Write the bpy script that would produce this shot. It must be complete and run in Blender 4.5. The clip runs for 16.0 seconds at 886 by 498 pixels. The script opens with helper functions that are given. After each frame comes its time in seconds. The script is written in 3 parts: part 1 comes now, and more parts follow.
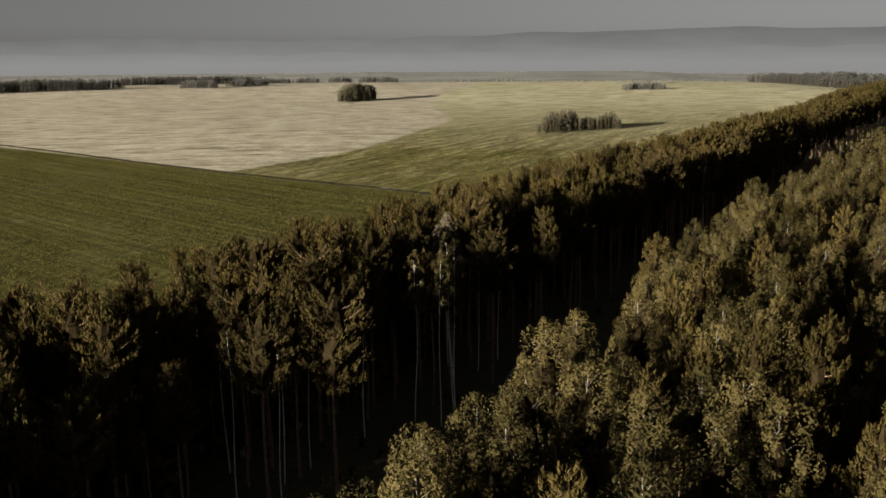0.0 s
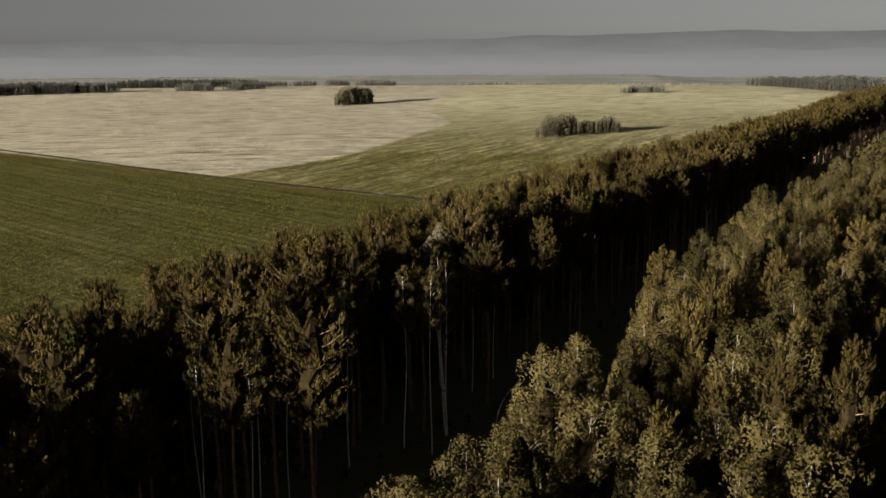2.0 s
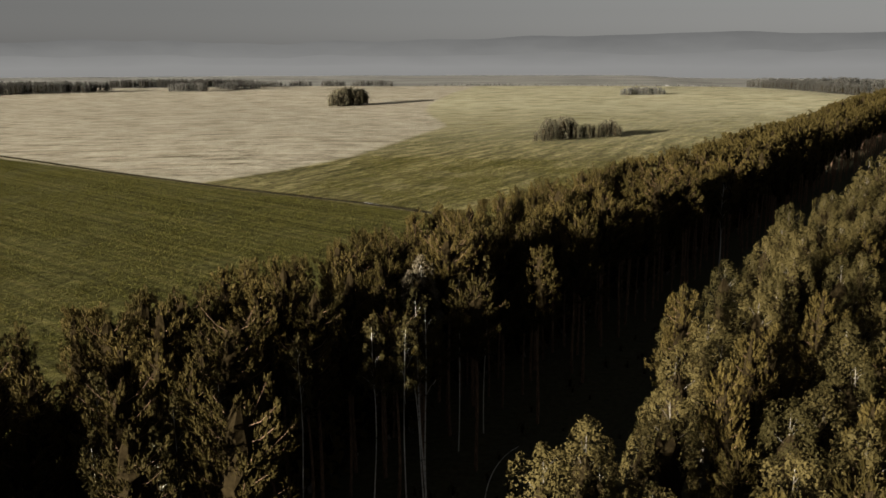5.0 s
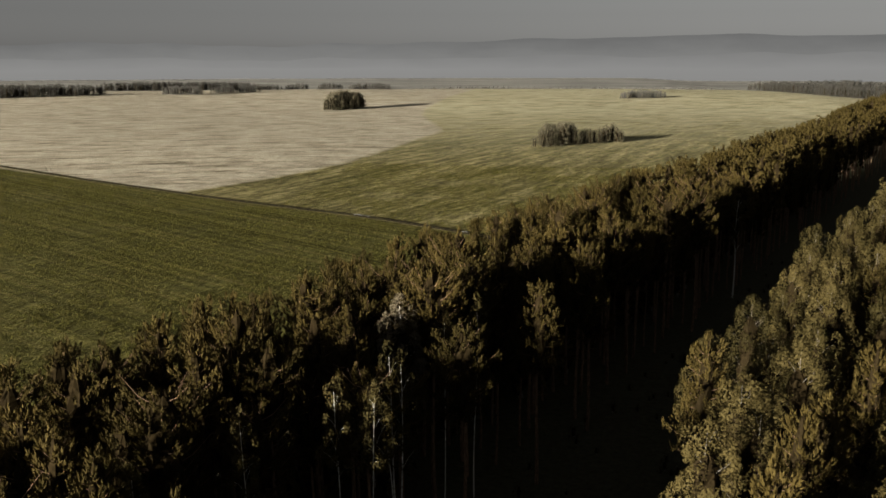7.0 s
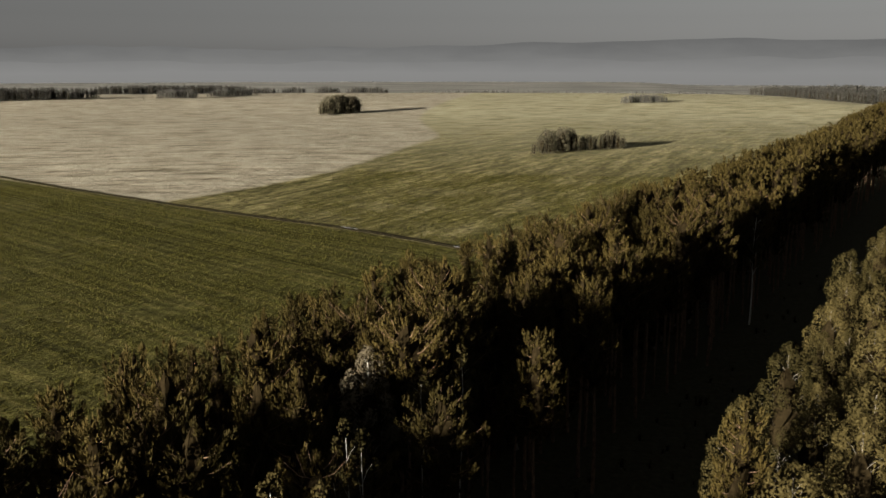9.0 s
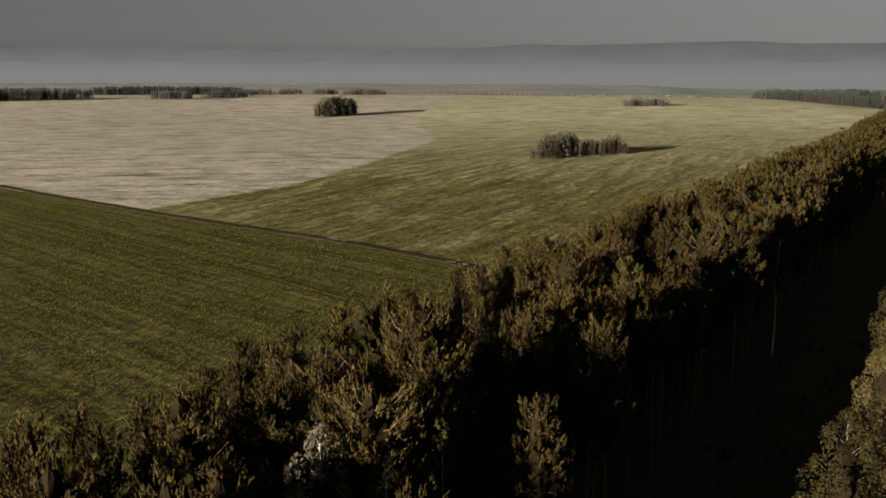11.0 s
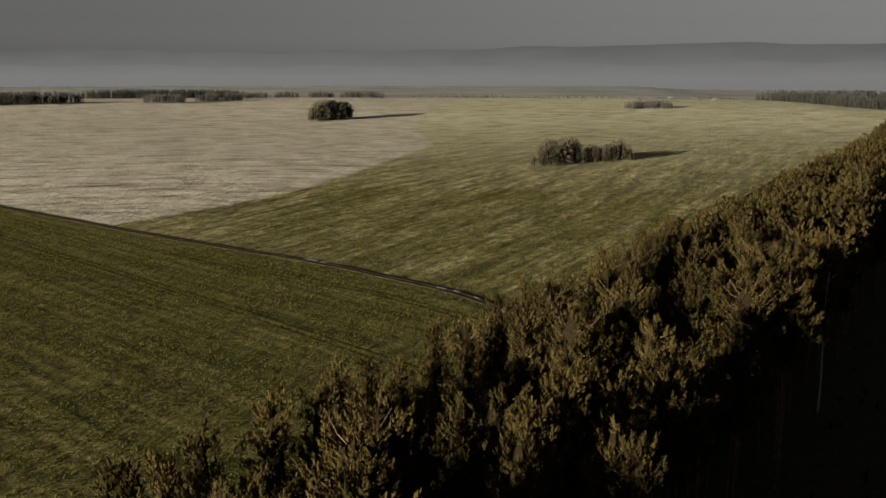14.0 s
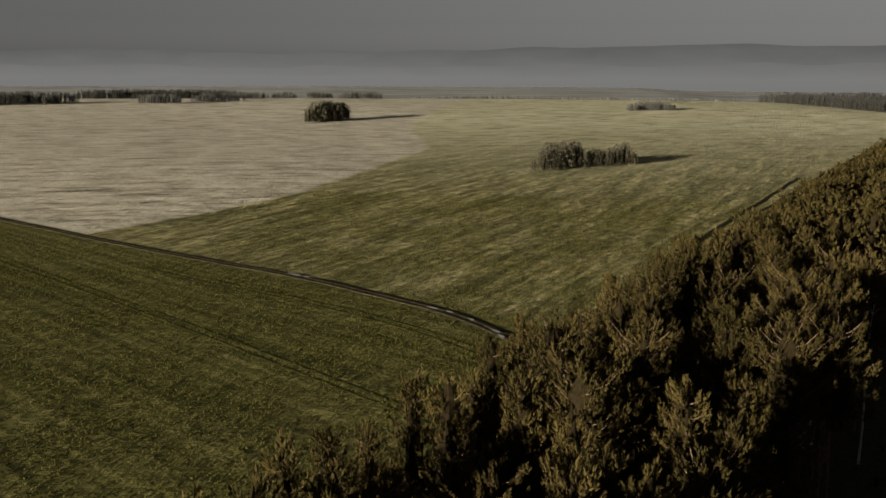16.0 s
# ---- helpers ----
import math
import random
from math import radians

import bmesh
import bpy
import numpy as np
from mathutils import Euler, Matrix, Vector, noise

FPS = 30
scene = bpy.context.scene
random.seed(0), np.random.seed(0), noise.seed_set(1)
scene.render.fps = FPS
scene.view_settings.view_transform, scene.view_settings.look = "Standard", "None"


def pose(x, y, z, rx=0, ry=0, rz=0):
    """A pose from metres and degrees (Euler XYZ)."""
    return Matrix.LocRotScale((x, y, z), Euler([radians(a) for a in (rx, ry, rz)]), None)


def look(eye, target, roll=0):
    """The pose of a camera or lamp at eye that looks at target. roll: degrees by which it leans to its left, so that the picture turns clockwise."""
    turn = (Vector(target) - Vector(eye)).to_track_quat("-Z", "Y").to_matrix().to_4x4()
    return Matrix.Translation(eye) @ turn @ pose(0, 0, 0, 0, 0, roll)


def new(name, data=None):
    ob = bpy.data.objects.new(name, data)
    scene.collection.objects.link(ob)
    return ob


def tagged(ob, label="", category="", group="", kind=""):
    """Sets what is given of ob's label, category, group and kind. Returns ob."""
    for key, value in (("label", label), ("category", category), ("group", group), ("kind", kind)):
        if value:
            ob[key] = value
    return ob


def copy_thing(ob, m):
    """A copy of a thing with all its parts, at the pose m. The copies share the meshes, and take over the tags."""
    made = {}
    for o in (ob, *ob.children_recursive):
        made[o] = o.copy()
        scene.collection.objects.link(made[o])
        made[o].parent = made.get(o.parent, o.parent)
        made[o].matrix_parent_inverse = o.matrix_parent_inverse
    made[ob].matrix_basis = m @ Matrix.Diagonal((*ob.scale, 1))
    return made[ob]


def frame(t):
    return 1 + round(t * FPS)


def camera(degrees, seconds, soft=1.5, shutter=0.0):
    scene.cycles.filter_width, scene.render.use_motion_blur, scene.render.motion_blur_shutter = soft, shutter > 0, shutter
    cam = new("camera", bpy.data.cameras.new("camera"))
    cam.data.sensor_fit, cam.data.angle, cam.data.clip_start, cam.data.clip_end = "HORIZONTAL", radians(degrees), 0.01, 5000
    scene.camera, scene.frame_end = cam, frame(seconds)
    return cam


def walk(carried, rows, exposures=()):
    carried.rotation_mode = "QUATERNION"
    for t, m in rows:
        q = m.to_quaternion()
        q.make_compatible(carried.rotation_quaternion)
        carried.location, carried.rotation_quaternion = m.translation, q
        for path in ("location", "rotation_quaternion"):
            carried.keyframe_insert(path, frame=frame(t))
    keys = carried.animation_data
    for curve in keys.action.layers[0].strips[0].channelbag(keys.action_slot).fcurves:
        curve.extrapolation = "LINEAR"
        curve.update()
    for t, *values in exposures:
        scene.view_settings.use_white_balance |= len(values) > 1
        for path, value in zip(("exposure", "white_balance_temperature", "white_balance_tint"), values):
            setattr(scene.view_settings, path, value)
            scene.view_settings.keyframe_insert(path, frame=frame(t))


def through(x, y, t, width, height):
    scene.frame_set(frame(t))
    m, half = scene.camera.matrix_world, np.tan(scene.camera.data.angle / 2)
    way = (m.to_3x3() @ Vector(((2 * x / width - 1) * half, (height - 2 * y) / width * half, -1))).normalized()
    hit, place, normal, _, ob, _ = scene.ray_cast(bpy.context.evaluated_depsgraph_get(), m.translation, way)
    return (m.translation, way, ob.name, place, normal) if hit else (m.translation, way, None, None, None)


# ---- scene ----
cam = camera(52.4, 16.0, soft=1.6)
PATH = [
    (0, (0.74, -0.00, 39.73), (-11.58, 97.02, 18.88), -0.38),
    (0.5, (0.68, 1.49, 39.60), (-11.58, 98.54, 18.87), -0.38),
    (1, (0.65, 3.07, 39.53), (-11.56, 100.15, 18.87), -0.37),
    (1.5, (0.66, 4.83, 39.52), (-11.51, 101.93, 18.94), -0.36),
    (2, (0.65, 6.80, 39.54), (-11.49, 103.91, 19.02), -0.33),
    (2.5, (0.63, 9.00, 39.56), (-11.45, 106.14, 19.09), -0.30),
    (3, (0.59, 11.46, 39.58), (-11.47, 108.60, 19.12), -0.24),
    (3.5, (0.56, 14.09, 39.64), (-11.47, 111.23, 19.18), -0.17),
    (4, (0.53, 16.96, 39.68), (-11.52, 114.09, 19.18), -0.12),
    (6.5, (0.00, 33.27, 40.17), (-11.74, 130.46, 19.77), -0.14),
    (7, (0.08, 36.80, 40.19), (-11.75, 134.02, 19.96), -0.13),
    (7.5, (0.11, 40.32, 40.17), (-11.73, 137.57, 20.11), -0.11),
    (8, (0.10, 43.81, 40.21), (-11.72, 141.09, 20.26), -0.12),
    (8.5, (0.07, 47.32, 40.24), (-11.74, 144.61, 20.36), -0.09),
    (9, (-0.01, 50.89, 40.27), (-11.78, 148.19, 20.42), -0.01),
    (11.5, (-0.42, 68.99, 40.07), (-12.07, 166.36, 20.47), 0.27),
    (12, (-0.44, 72.34, 40.17), (-12.13, 169.71, 20.60), 0.22),
    (12.5, (-0.44, 75.80, 40.24), (-12.17, 173.17, 20.69), 0.15),
    (13, (-0.51, 79.50, 40.30), (-12.28, 176.87, 20.78), 0.08),
    (13.5, (-0.57, 83.19, 40.29), (-12.34, 180.57, 20.80), 0.07),
    (14, (-0.62, 86.84, 40.26), (-12.40, 184.22, 20.83), 0.07),
    (14.5, (-0.70, 90.42, 40.25), (-12.49, 187.81, 20.86), 0.06),
    (15, (-0.76, 94.02, 40.22), (-12.59, 191.41, 20.86), 0.08),
    (15.5, (-0.80, 97.51, 40.22), (-12.65, 194.90, 20.86), 0.14),
    (16, (-0.88, 100.96, 40.20), (-12.70, 198.35, 20.85), 0.24),
]
walk(cam, [(t, look(eye, target, roll)) for t, eye, target, roll in PATH], exposures=[(0.0, 2.12), (7.5, 2.02), (16.0, 1.58)])

# ---- light: low hazy sun, grey sky ----
SUN_FROM = Vector((-0.65, -0.76, 0.0)).normalized()
SUN_UP = radians(8.0)
world = bpy.data.worlds.new("world")
scene.world = world
world.use_nodes = True
wn, wl = world.node_tree.nodes, world.node_tree.links
sky = wn.new("ShaderNodeTexSky")
sky.sky_type = "NISHITA"
sky.sun_disc = False
sky.sun_elevation = SUN_UP
sky.sun_rotation = math.atan2(SUN_FROM.x, SUN_FROM.y)
sky.dust_density = 0.8
sky.air_density = 1.0
grey = wn.new("ShaderNodeHueSaturation")
grey.inputs["Saturation"].default_value = 0.08
wl.new(sky.outputs[0], grey.inputs["Color"])
wl.new(grey.outputs[0], wn["Background"].inputs[0])
wn["Background"].inputs[1].default_value = 0.0122
sun_data = bpy.data.lights.new("sun", "SUN")
sun_data.energy = 5.0
sun_data.angle = radians(1.2)
sun_data.color = (1.0, 0.91, 0.76)
sun = new("sun", sun_data)
sun_way = SUN_FROM * math.cos(SUN_UP) + Vector((0, 0, math.sin(SUN_UP)))
sun.matrix_world = look(sun_way * 300, (0, 0, 0))


# ---- materials ----
class Mat:
    """A node material with short calls for its nodes."""

    def __init__(self, name):
        self.m = bpy.data.materials.new(name)
        self.m.use_nodes = True
        self.n, self.l = self.m.node_tree.nodes, self.m.node_tree.links
        self.b = self.n["Principled BSDF"]
        self.b.inputs["Specular IOR Level"].default_value = 0.06

    def node(self, kind, **values):
        nd = self.n.new(kind)
        for k, v in values.items():
            nd.inputs[k].default_value = v
        return nd

    def coords(self, scale=(1, 1, 1), turn=0.0):
        """Object coordinates turned by an angle and then stretched."""
        tc = self.n.new("ShaderNodeTexCoord")
        mp = self.n.new("ShaderNodeMapping")
        mp.vector_type = "TEXTURE"
        mp.inputs["Scale"].default_value = scale
        mp.inputs["Rotation"].default_value = (0, 0, turn)
        self.l.new(tc.outputs["Object"], mp.inputs["Vector"])
        return mp.outputs[0]

    def noise(self, scale, vec=None, detail=6.0, rough=0.6):
        nd = self.node("ShaderNodeTexNoise", Scale=scale, Detail=detail, Roughness=rough)
        if vec is not None:
            self.l.new(vec, nd.inputs["Vector"])
        return nd.outputs["Fac"]

    def ramp(self, fac, *stops):
        nd = self.n.new("ShaderNodeValToRGB")
        el = nd.color_ramp.elements
        while len(el) < len(stops):
            el.new(0.5)
        for e, (p, c) in zip(el, stops):
            e.position, e.color = p, (*c, 1) if len(c) == 3 else c
        self.l.new(fac, nd.inputs[0])
        return nd.outputs[0]

    def mix(self, fac, a, b, kind="MIX"):
        nd = self.n.new("ShaderNodeMix")
        nd.data_type, nd.blend_type = "RGBA", kind
        for sock, v in ((nd.inputs[0], fac), (nd.inputs[6], a), (nd.inputs[7], b)):
            if isinstance(v, (int, float)):
                sock.default_value = v
            elif isinstance(v, tuple):
                sock.default_value = (*v, 1)
            else:
                self.l.new(v, sock)
        return nd.outputs[2]

    def math(self, op, a, b=0.0, clamp=False):
        nd = self.n.new("ShaderNodeMath")
        nd.operation, nd.use_clamp = op, clamp
        for sock, v in ((nd.inputs[0], a), (nd.inputs[1], b)):
            if isinstance(v, (int, float)):
                sock.default_value = v
            else:
                self.l.new(v, sock)
        return nd.outputs[0]

    def out(self, color, rough=0.9, bump=None, strength=0.5, distance=0.1):
        if isinstance(color, tuple):
            self.b.inputs["Base Color"].default_value = (*color, 1)
        else:
            self.l.new(color, self.b.inputs["Base Color"])
        self.b.inputs["Roughness"].default_value = rough
        if bump is not None:
            bp = self.node("ShaderNodeBump", Strength=strength, Distance=distance)
            self.l.new(bump, bp.inputs["Height"])
            self.l.new(bp.outputs[0], self.b.inputs["Normal"])
        return self.m


def leaf_material(name, dark, light, through=0.3):
    k = Mat(name)
    info = k.n.new("ShaderNodeObjectInfo")
    geo = k.n.new("ShaderNodeNewGeometry")
    fac = k.math("ADD", k.math("MULTIPLY", info.outputs["Random"], 0.72), k.math("MULTIPLY", geo.outputs["Random Per Island"], 0.22))
    col = k.mix(fac, dark, light)
    k.out(col, 0.75)
    tr = k.n.new("ShaderNodeBsdfTranslucent")
    k.l.new(col, tr.inputs[0])
    ms = k.n.new("ShaderNodeMixShader")
    ms.inputs[0].default_value = through
    k.l.new(k.b.outputs[0], ms.inputs[1])
    k.l.new(tr.outputs[0], ms.inputs[2])
    k.l.new(ms.outputs[0], k.n["Material Output"].inputs[0])
    return k.m


NEEDLES = leaf_material("pine_needles", (0.016, 0.0125, 0.003), (0.058, 0.0425, 0.0125), 0.06)
LEAVES = leaf_material("birch_leaves", (0.016, 0.0135, 0.004), (0.064, 0.05, 0.018), 0.1)
PALE_LEAVES = leaf_material("pale_leaves", (0.055, 0.046, 0.03), (0.115, 0.096, 0.064), 0.15)
# Leaves of far trees, greyer than near ones: distance haze put into their colour.
HAZED_GROVE = leaf_material("hazed_grove_leaves", (0.05, 0.046, 0.03), (0.11, 0.098, 0.066), 0.25)
HAZED_DISTANT = leaf_material("hazed_distant_leaves", (0.066, 0.0655, 0.061), (0.105, 0.103, 0.096), 0.2)
HAZED_FOREST = leaf_material("hazed_forest_leaves", (0.035, 0.0345, 0.031), (0.06, 0.0585, 0.053), 0.1)


def pine_bark():
    k = Mat("pine_bark")
    v = k.coords((1, 1, 5))
    grain = k.noise(9.0, v)
    col = k.ramp(grain, (0.3, (0.045, 0.032, 0.024)), (0.55, (0.14, 0.09, 0.058)), (0.75, (0.26, 0.165, 0.105)))
    return k.out(col, 0.9, grain, 0.6, 0.05)


def birch_bark():
    k = Mat("birch_bark")
    v = k.coords((1, 1, 0.33))
    n = k.noise(1.6, v, 5.0, 0.7)
    col = k.ramp(n, (0.34, (0.06, 0.055, 0.05)), (0.46, (0.42, 0.4, 0.36)), (0.8, (0.62, 0.6, 0.55)))
    return k.out(col, 0.7, n, 0.2, 0.02)


def dark_bark():
    k = Mat("dark_bark")
    n = k.noise(3.0, k.coords((1, 1, 2)), 5.0, 0.6)
    return k.out(k.ramp(n, (0.3, (0.05, 0.045, 0.04)), (0.7, (0.2, 0.18, 0.15))), 0.9, n, 0.4, 0.03)


# Near-black inner growth of the crowns, with its shade put into the colour.
def twig_shade():
    k = Mat("twig_shade")
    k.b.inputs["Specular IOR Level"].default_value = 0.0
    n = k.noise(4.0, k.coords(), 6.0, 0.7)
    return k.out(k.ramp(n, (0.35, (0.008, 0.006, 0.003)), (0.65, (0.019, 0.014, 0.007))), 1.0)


TWIG_SHADE = twig_shade()
PINE_BARK, BIRCH_BARK, DARK_BARK = pine_bark(), birch_bark(), dark_bark()

# ---- the lie of the land ----

def band_right(y):
    return -27.0 + (y - 70) * 0.464


def band_left(y):
    return np.minimum(-35.5 + (y - 101) * 0.455, -32 + (np.maximum(y, 40) - 110) * 0.62) - np.interp(y, (96, 116, 200, 240), (0.3, 3.2, 3.2, 0))


def wood_left(y):
    return -3.2 + (y - 64) * 0.4 + max(0.0, y - 157) * 0.07


def step(a, b, v):
    v = np.clip((v - a) / (b - a), 0, 1)
    return v * v * (3 - 2 * v)


def height(x, y):
    """Ground height: level by the forest, a gentle rise in the field, then a long fall to the valley."""
    x, y = np.asarray(x, float), np.asarray(y, float)
    far = np.hypot(x + 40, y)
    rise = 2.0 * step(320, 500, y) + 4.0 * step(740, 1020, y)
    roll = 0.7 * np.sin(x / 61 + 0.6) * np.sin(y / 83) * step(280, 420, y)
    fall = -20 * step(1230, 1750, far) - 9 * step(200, 420, x - 0.02 * y) * step(700, 1100, y)
    return rise + roll + fall


def ground_material():
    k = Mat("field_grass")
    tc = k.n.new("ShaderNodeTexCoord")
    sp = k.n.new("ShaderNodeSeparateXYZ")
    k.l.new(tc.outputs["Object"], sp.inputs[0])
    X, Y = sp.outputs[0], sp.outputs[1]
    along = k.coords((30, 3.6, 1), radians(69))
    streak = k.noise(0.8, along, 8.0, 0.7)
    clod = k.noise(0.55, k.coords((2.6, 1, 1), radians(66)), 5.0, 0.7)
    across = k.coords((50, 1.0, 1), radians(-35))
    furrow = k.noise(0.55, across, 7.0, 0.62)
    patch = k.noise(0.02, k.coords(), 5.0, 0.6)
    fine = k.noise(1.3, k.coords(), 8.0, 0.75)
    mid = k.noise(0.16, k.coords((1.6, 1, 1), radians(20)), 6.0, 0.65)
    # which side of the dirt road
    past = k.math("SUBTRACT", Y, k.math("SUBTRACT", 242.6, k.math("MULTIPLY", X, 0.57)))
    beyond = k.math("ADD", k.math("DIVIDE", past, 6.0), 0.5, True)
    lower = k.ramp(furrow, (0.34, (0.04, 0.0395, 0.009)), (0.5, (0.074, 0.07, 0.018)), (0.66, (0.13, 0.116, 0.038)))
    upper = k.ramp(streak, (0.39, (0.074, 0.07, 0.024)), (0.49, (0.155, 0.139, 0.054)), (0.6, (0.3, 0.262, 0.13)))
    green = k.mix(beyond, lower, upper)
    green = k.mix(k.math("MULTIPLY", k.ramp(patch, (0.4, (0, 0, 0)), (0.65, (1, 1, 1))), k.math("ADD", 0.12, k.math("MULTIPLY", beyond, 0.33))), green, (0.14, 0.124, 0.055))
    green = k.mix(k.math("ADD", 0.5, k.math("MULTIPLY", beyond, 0.35)), green, k.ramp(clod, (0.38, (0.3, 0.3, 0.3)), (0.6, (1.3, 1.3, 1.3))), "MULTIPLY")
    drift = k.noise(0.11, k.coords((2.2, 1, 1), radians(12)), 8.0, 0.66)
    pale = k.ramp(drift, (0.34, (0.22, 0.194, 0.14)), (0.45, (0.35, 0.315, 0.24)), (0.64, (0.47, 0.43, 0.34)))
    dash = k.noise(0.5, k.coords((9, 1.6, 1), radians(14)), 5.0, 0.6)
    pale = k.mix(0.75, pale, k.ramp(dash, (0.38, (0.34, 0.32, 0.27)), (0.45, (1.0, 1.0, 1.0)), (0.66, (1.15, 1.15, 1.15))), "MULTIPLY")
    pale = k.mix(0.4, pale, k.ramp(clod, (0.38, (0.4, 0.4, 0.4)), (0.6, (1.15, 1.15, 1.15))), "MULTIPLY")
    # pale hay field: left of a curved edge, beyond the road
    wob = k.math("MULTIPLY", k.math("SUBTRACT", mid, 0.5), 8.0)
    run = k.math("DIVIDE", k.math("SUBTRACT", Y, 300.0), 500.0, True)
    edge_x = k.ramp(run, *[(p, (v, v, v)) for p, v in ((0.0, 0.2), (0.03, 0.255), (0.087, 0.353), (0.178, 0.467), (0.298, 0.527), (0.49, 0.593), (0.53, 0.585), (0.85, 0.35), (1.0, 0.3))])
    left = k.math("SUBTRACT", k.math("SUBTRACT", k.math("MULTIPLY", edge_x, 150.0), 150.0), k.math("ADD", X, wob))
    is_pale = k.math("MULTIPLY", k.math("DIVIDE", left, 4.0, True), beyond)
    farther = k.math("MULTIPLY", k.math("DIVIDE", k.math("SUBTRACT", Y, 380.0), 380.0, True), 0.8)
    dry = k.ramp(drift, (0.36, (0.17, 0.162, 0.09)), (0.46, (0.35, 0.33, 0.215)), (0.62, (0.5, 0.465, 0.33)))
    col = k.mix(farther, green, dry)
    col = k.mix(is_pale, col, pale)
    # woods and meadows of the valley, greyed: distance haze put into their colour
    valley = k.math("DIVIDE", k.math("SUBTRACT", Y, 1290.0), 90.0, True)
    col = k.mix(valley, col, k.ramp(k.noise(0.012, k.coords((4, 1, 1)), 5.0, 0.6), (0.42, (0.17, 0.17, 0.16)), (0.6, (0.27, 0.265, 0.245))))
    # forest floor under the trees
    edge = k.math("SUBTRACT", X, k.math("ADD", k.math("MULTIPLY", Y, 0.455), -81.5))
    floor = k.math("DIVIDE", k.math("ADD", edge, k.math("MULTIPLY", k.math("SUBTRACT", mid, 0.5), 10.0)), 6.0, True)
    earth = k.ramp(fine, (0.3, (0.025, 0.024, 0.014)), (0.7, (0.07, 0.065, 0.035)))
    col = k.mix(floor, col, earth)
    hgt = k.math("ADD", k.math("MULTIPLY", clod, 1.2), k.math("ADD", k.math("MULTIPLY", streak, 0.7), k.math("MULTIPLY", drift, 2.0)))
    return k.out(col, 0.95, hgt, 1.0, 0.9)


def lines(a, b, first, grow):
    out, s, v = [a], first, a
    while v < b:
        v += s
        s *= grow
        out.append(min(v, b))
    return out


def ground():
    ys = sorted(set([round(v, 2) for v in lines(-200, 4900, 6, 1.018)]))
    right = lines(0, 4800, 8, 1.06)
    xs = sorted(set([round(v, 2) for v in right] + [-round(v, 2) for v in right]))
    gx, gy = np.meshgrid(xs, ys)
    gz = height(gx, gy)
    verts = np.stack([gx, gy, gz], -1).reshape(-1, 3)
    w = len(xs)
    faces = [(j * w + i, j * w + i + 1, (j + 1) * w + i + 1, (j + 1) * w + i) for j in range(len(ys) - 1) for i in range(w - 1)]
    me = bpy.data.meshes.new("ground")
    me.from_pydata(verts.tolist(), [], faces)
    me.polygons.foreach_set("use_smooth", [True] * len(faces))
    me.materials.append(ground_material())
    return tagged(new("ground", me), "open grass field with pale hay and green strips", "ground", kind="structure")


ground()


# ---- trees ----
def mesh_of(name, verts, faces, mat, smooth=False, inner=None):
    me = bpy.data.meshes.new(name)
    verts, faces = np.asarray(verts, float), list(faces)
    me.from_pydata(verts.tolist(), [], faces)
    if smooth:
        me.polygons.foreach_set("use_smooth", [True] * len(me.polygons))
    me.materials.append(mat)
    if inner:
        # the four-sided faces are the added heart: inner crown shade as near-black colour
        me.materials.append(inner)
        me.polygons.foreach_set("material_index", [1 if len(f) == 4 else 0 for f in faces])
    return me


def heart(rng, levels, sides=9):
    """Added dark body for a crown's inner growth and shade: lumpy, closed, through (centre, radius) levels."""
    vs, fs = [], []
    a0 = rng.uniform(0, 6.28)
    for c, r in levels:
        for k in range(sides):
            a = a0 + 2 * math.pi * (k + rng.uniform(-0.25, 0.25)) / sides
            q = r * rng.uniform(0.62, 1.12)
            vs.append((c[0] + q * math.cos(a), c[1] + q * math.sin(a), c[2] + rng.normal(0, 0.14)))
    for j in range(len(levels) - 1):
        for k in range(sides):
            b, d = j * sides + k, j * sides + (k + 1) % sides
            fs.append((b, d, d + sides, b + sides))
    return np.array(vs), fs


def with_heart(cv, hv, hf):
    o = len(cv)
    return np.concatenate([cv, hv]), tris(o) + [tuple(i + o for i in f) for f in hf]


def tube(points, radii, sides):
    """A tapered tube through points."""
    vs, fs = [], []
    for i, (p, r) in enumerate(zip(points, radii)):
        q = points[min(i + 1, len(points) - 1)] - points[max(i - 1, 0)]
        q = q / (np.linalg.norm(q) + 1e-9)
        u = np.cross(q, (0.31, 0.95, 0.12))
        u /= np.linalg.norm(u) + 1e-9
        v = np.cross(q, u)
        for k in range(sides):
            a = 2 * math.pi * k / sides
            vs.append(p + r * (math.cos(a) * u + math.sin(a) * v))
    for i in range(len(points) - 1):
        for k in range(sides):
            a, b = i * sides + k, i * sides + (k + 1) % sides
            fs.append((a, b, b + sides, a + sides))
    return vs, fs


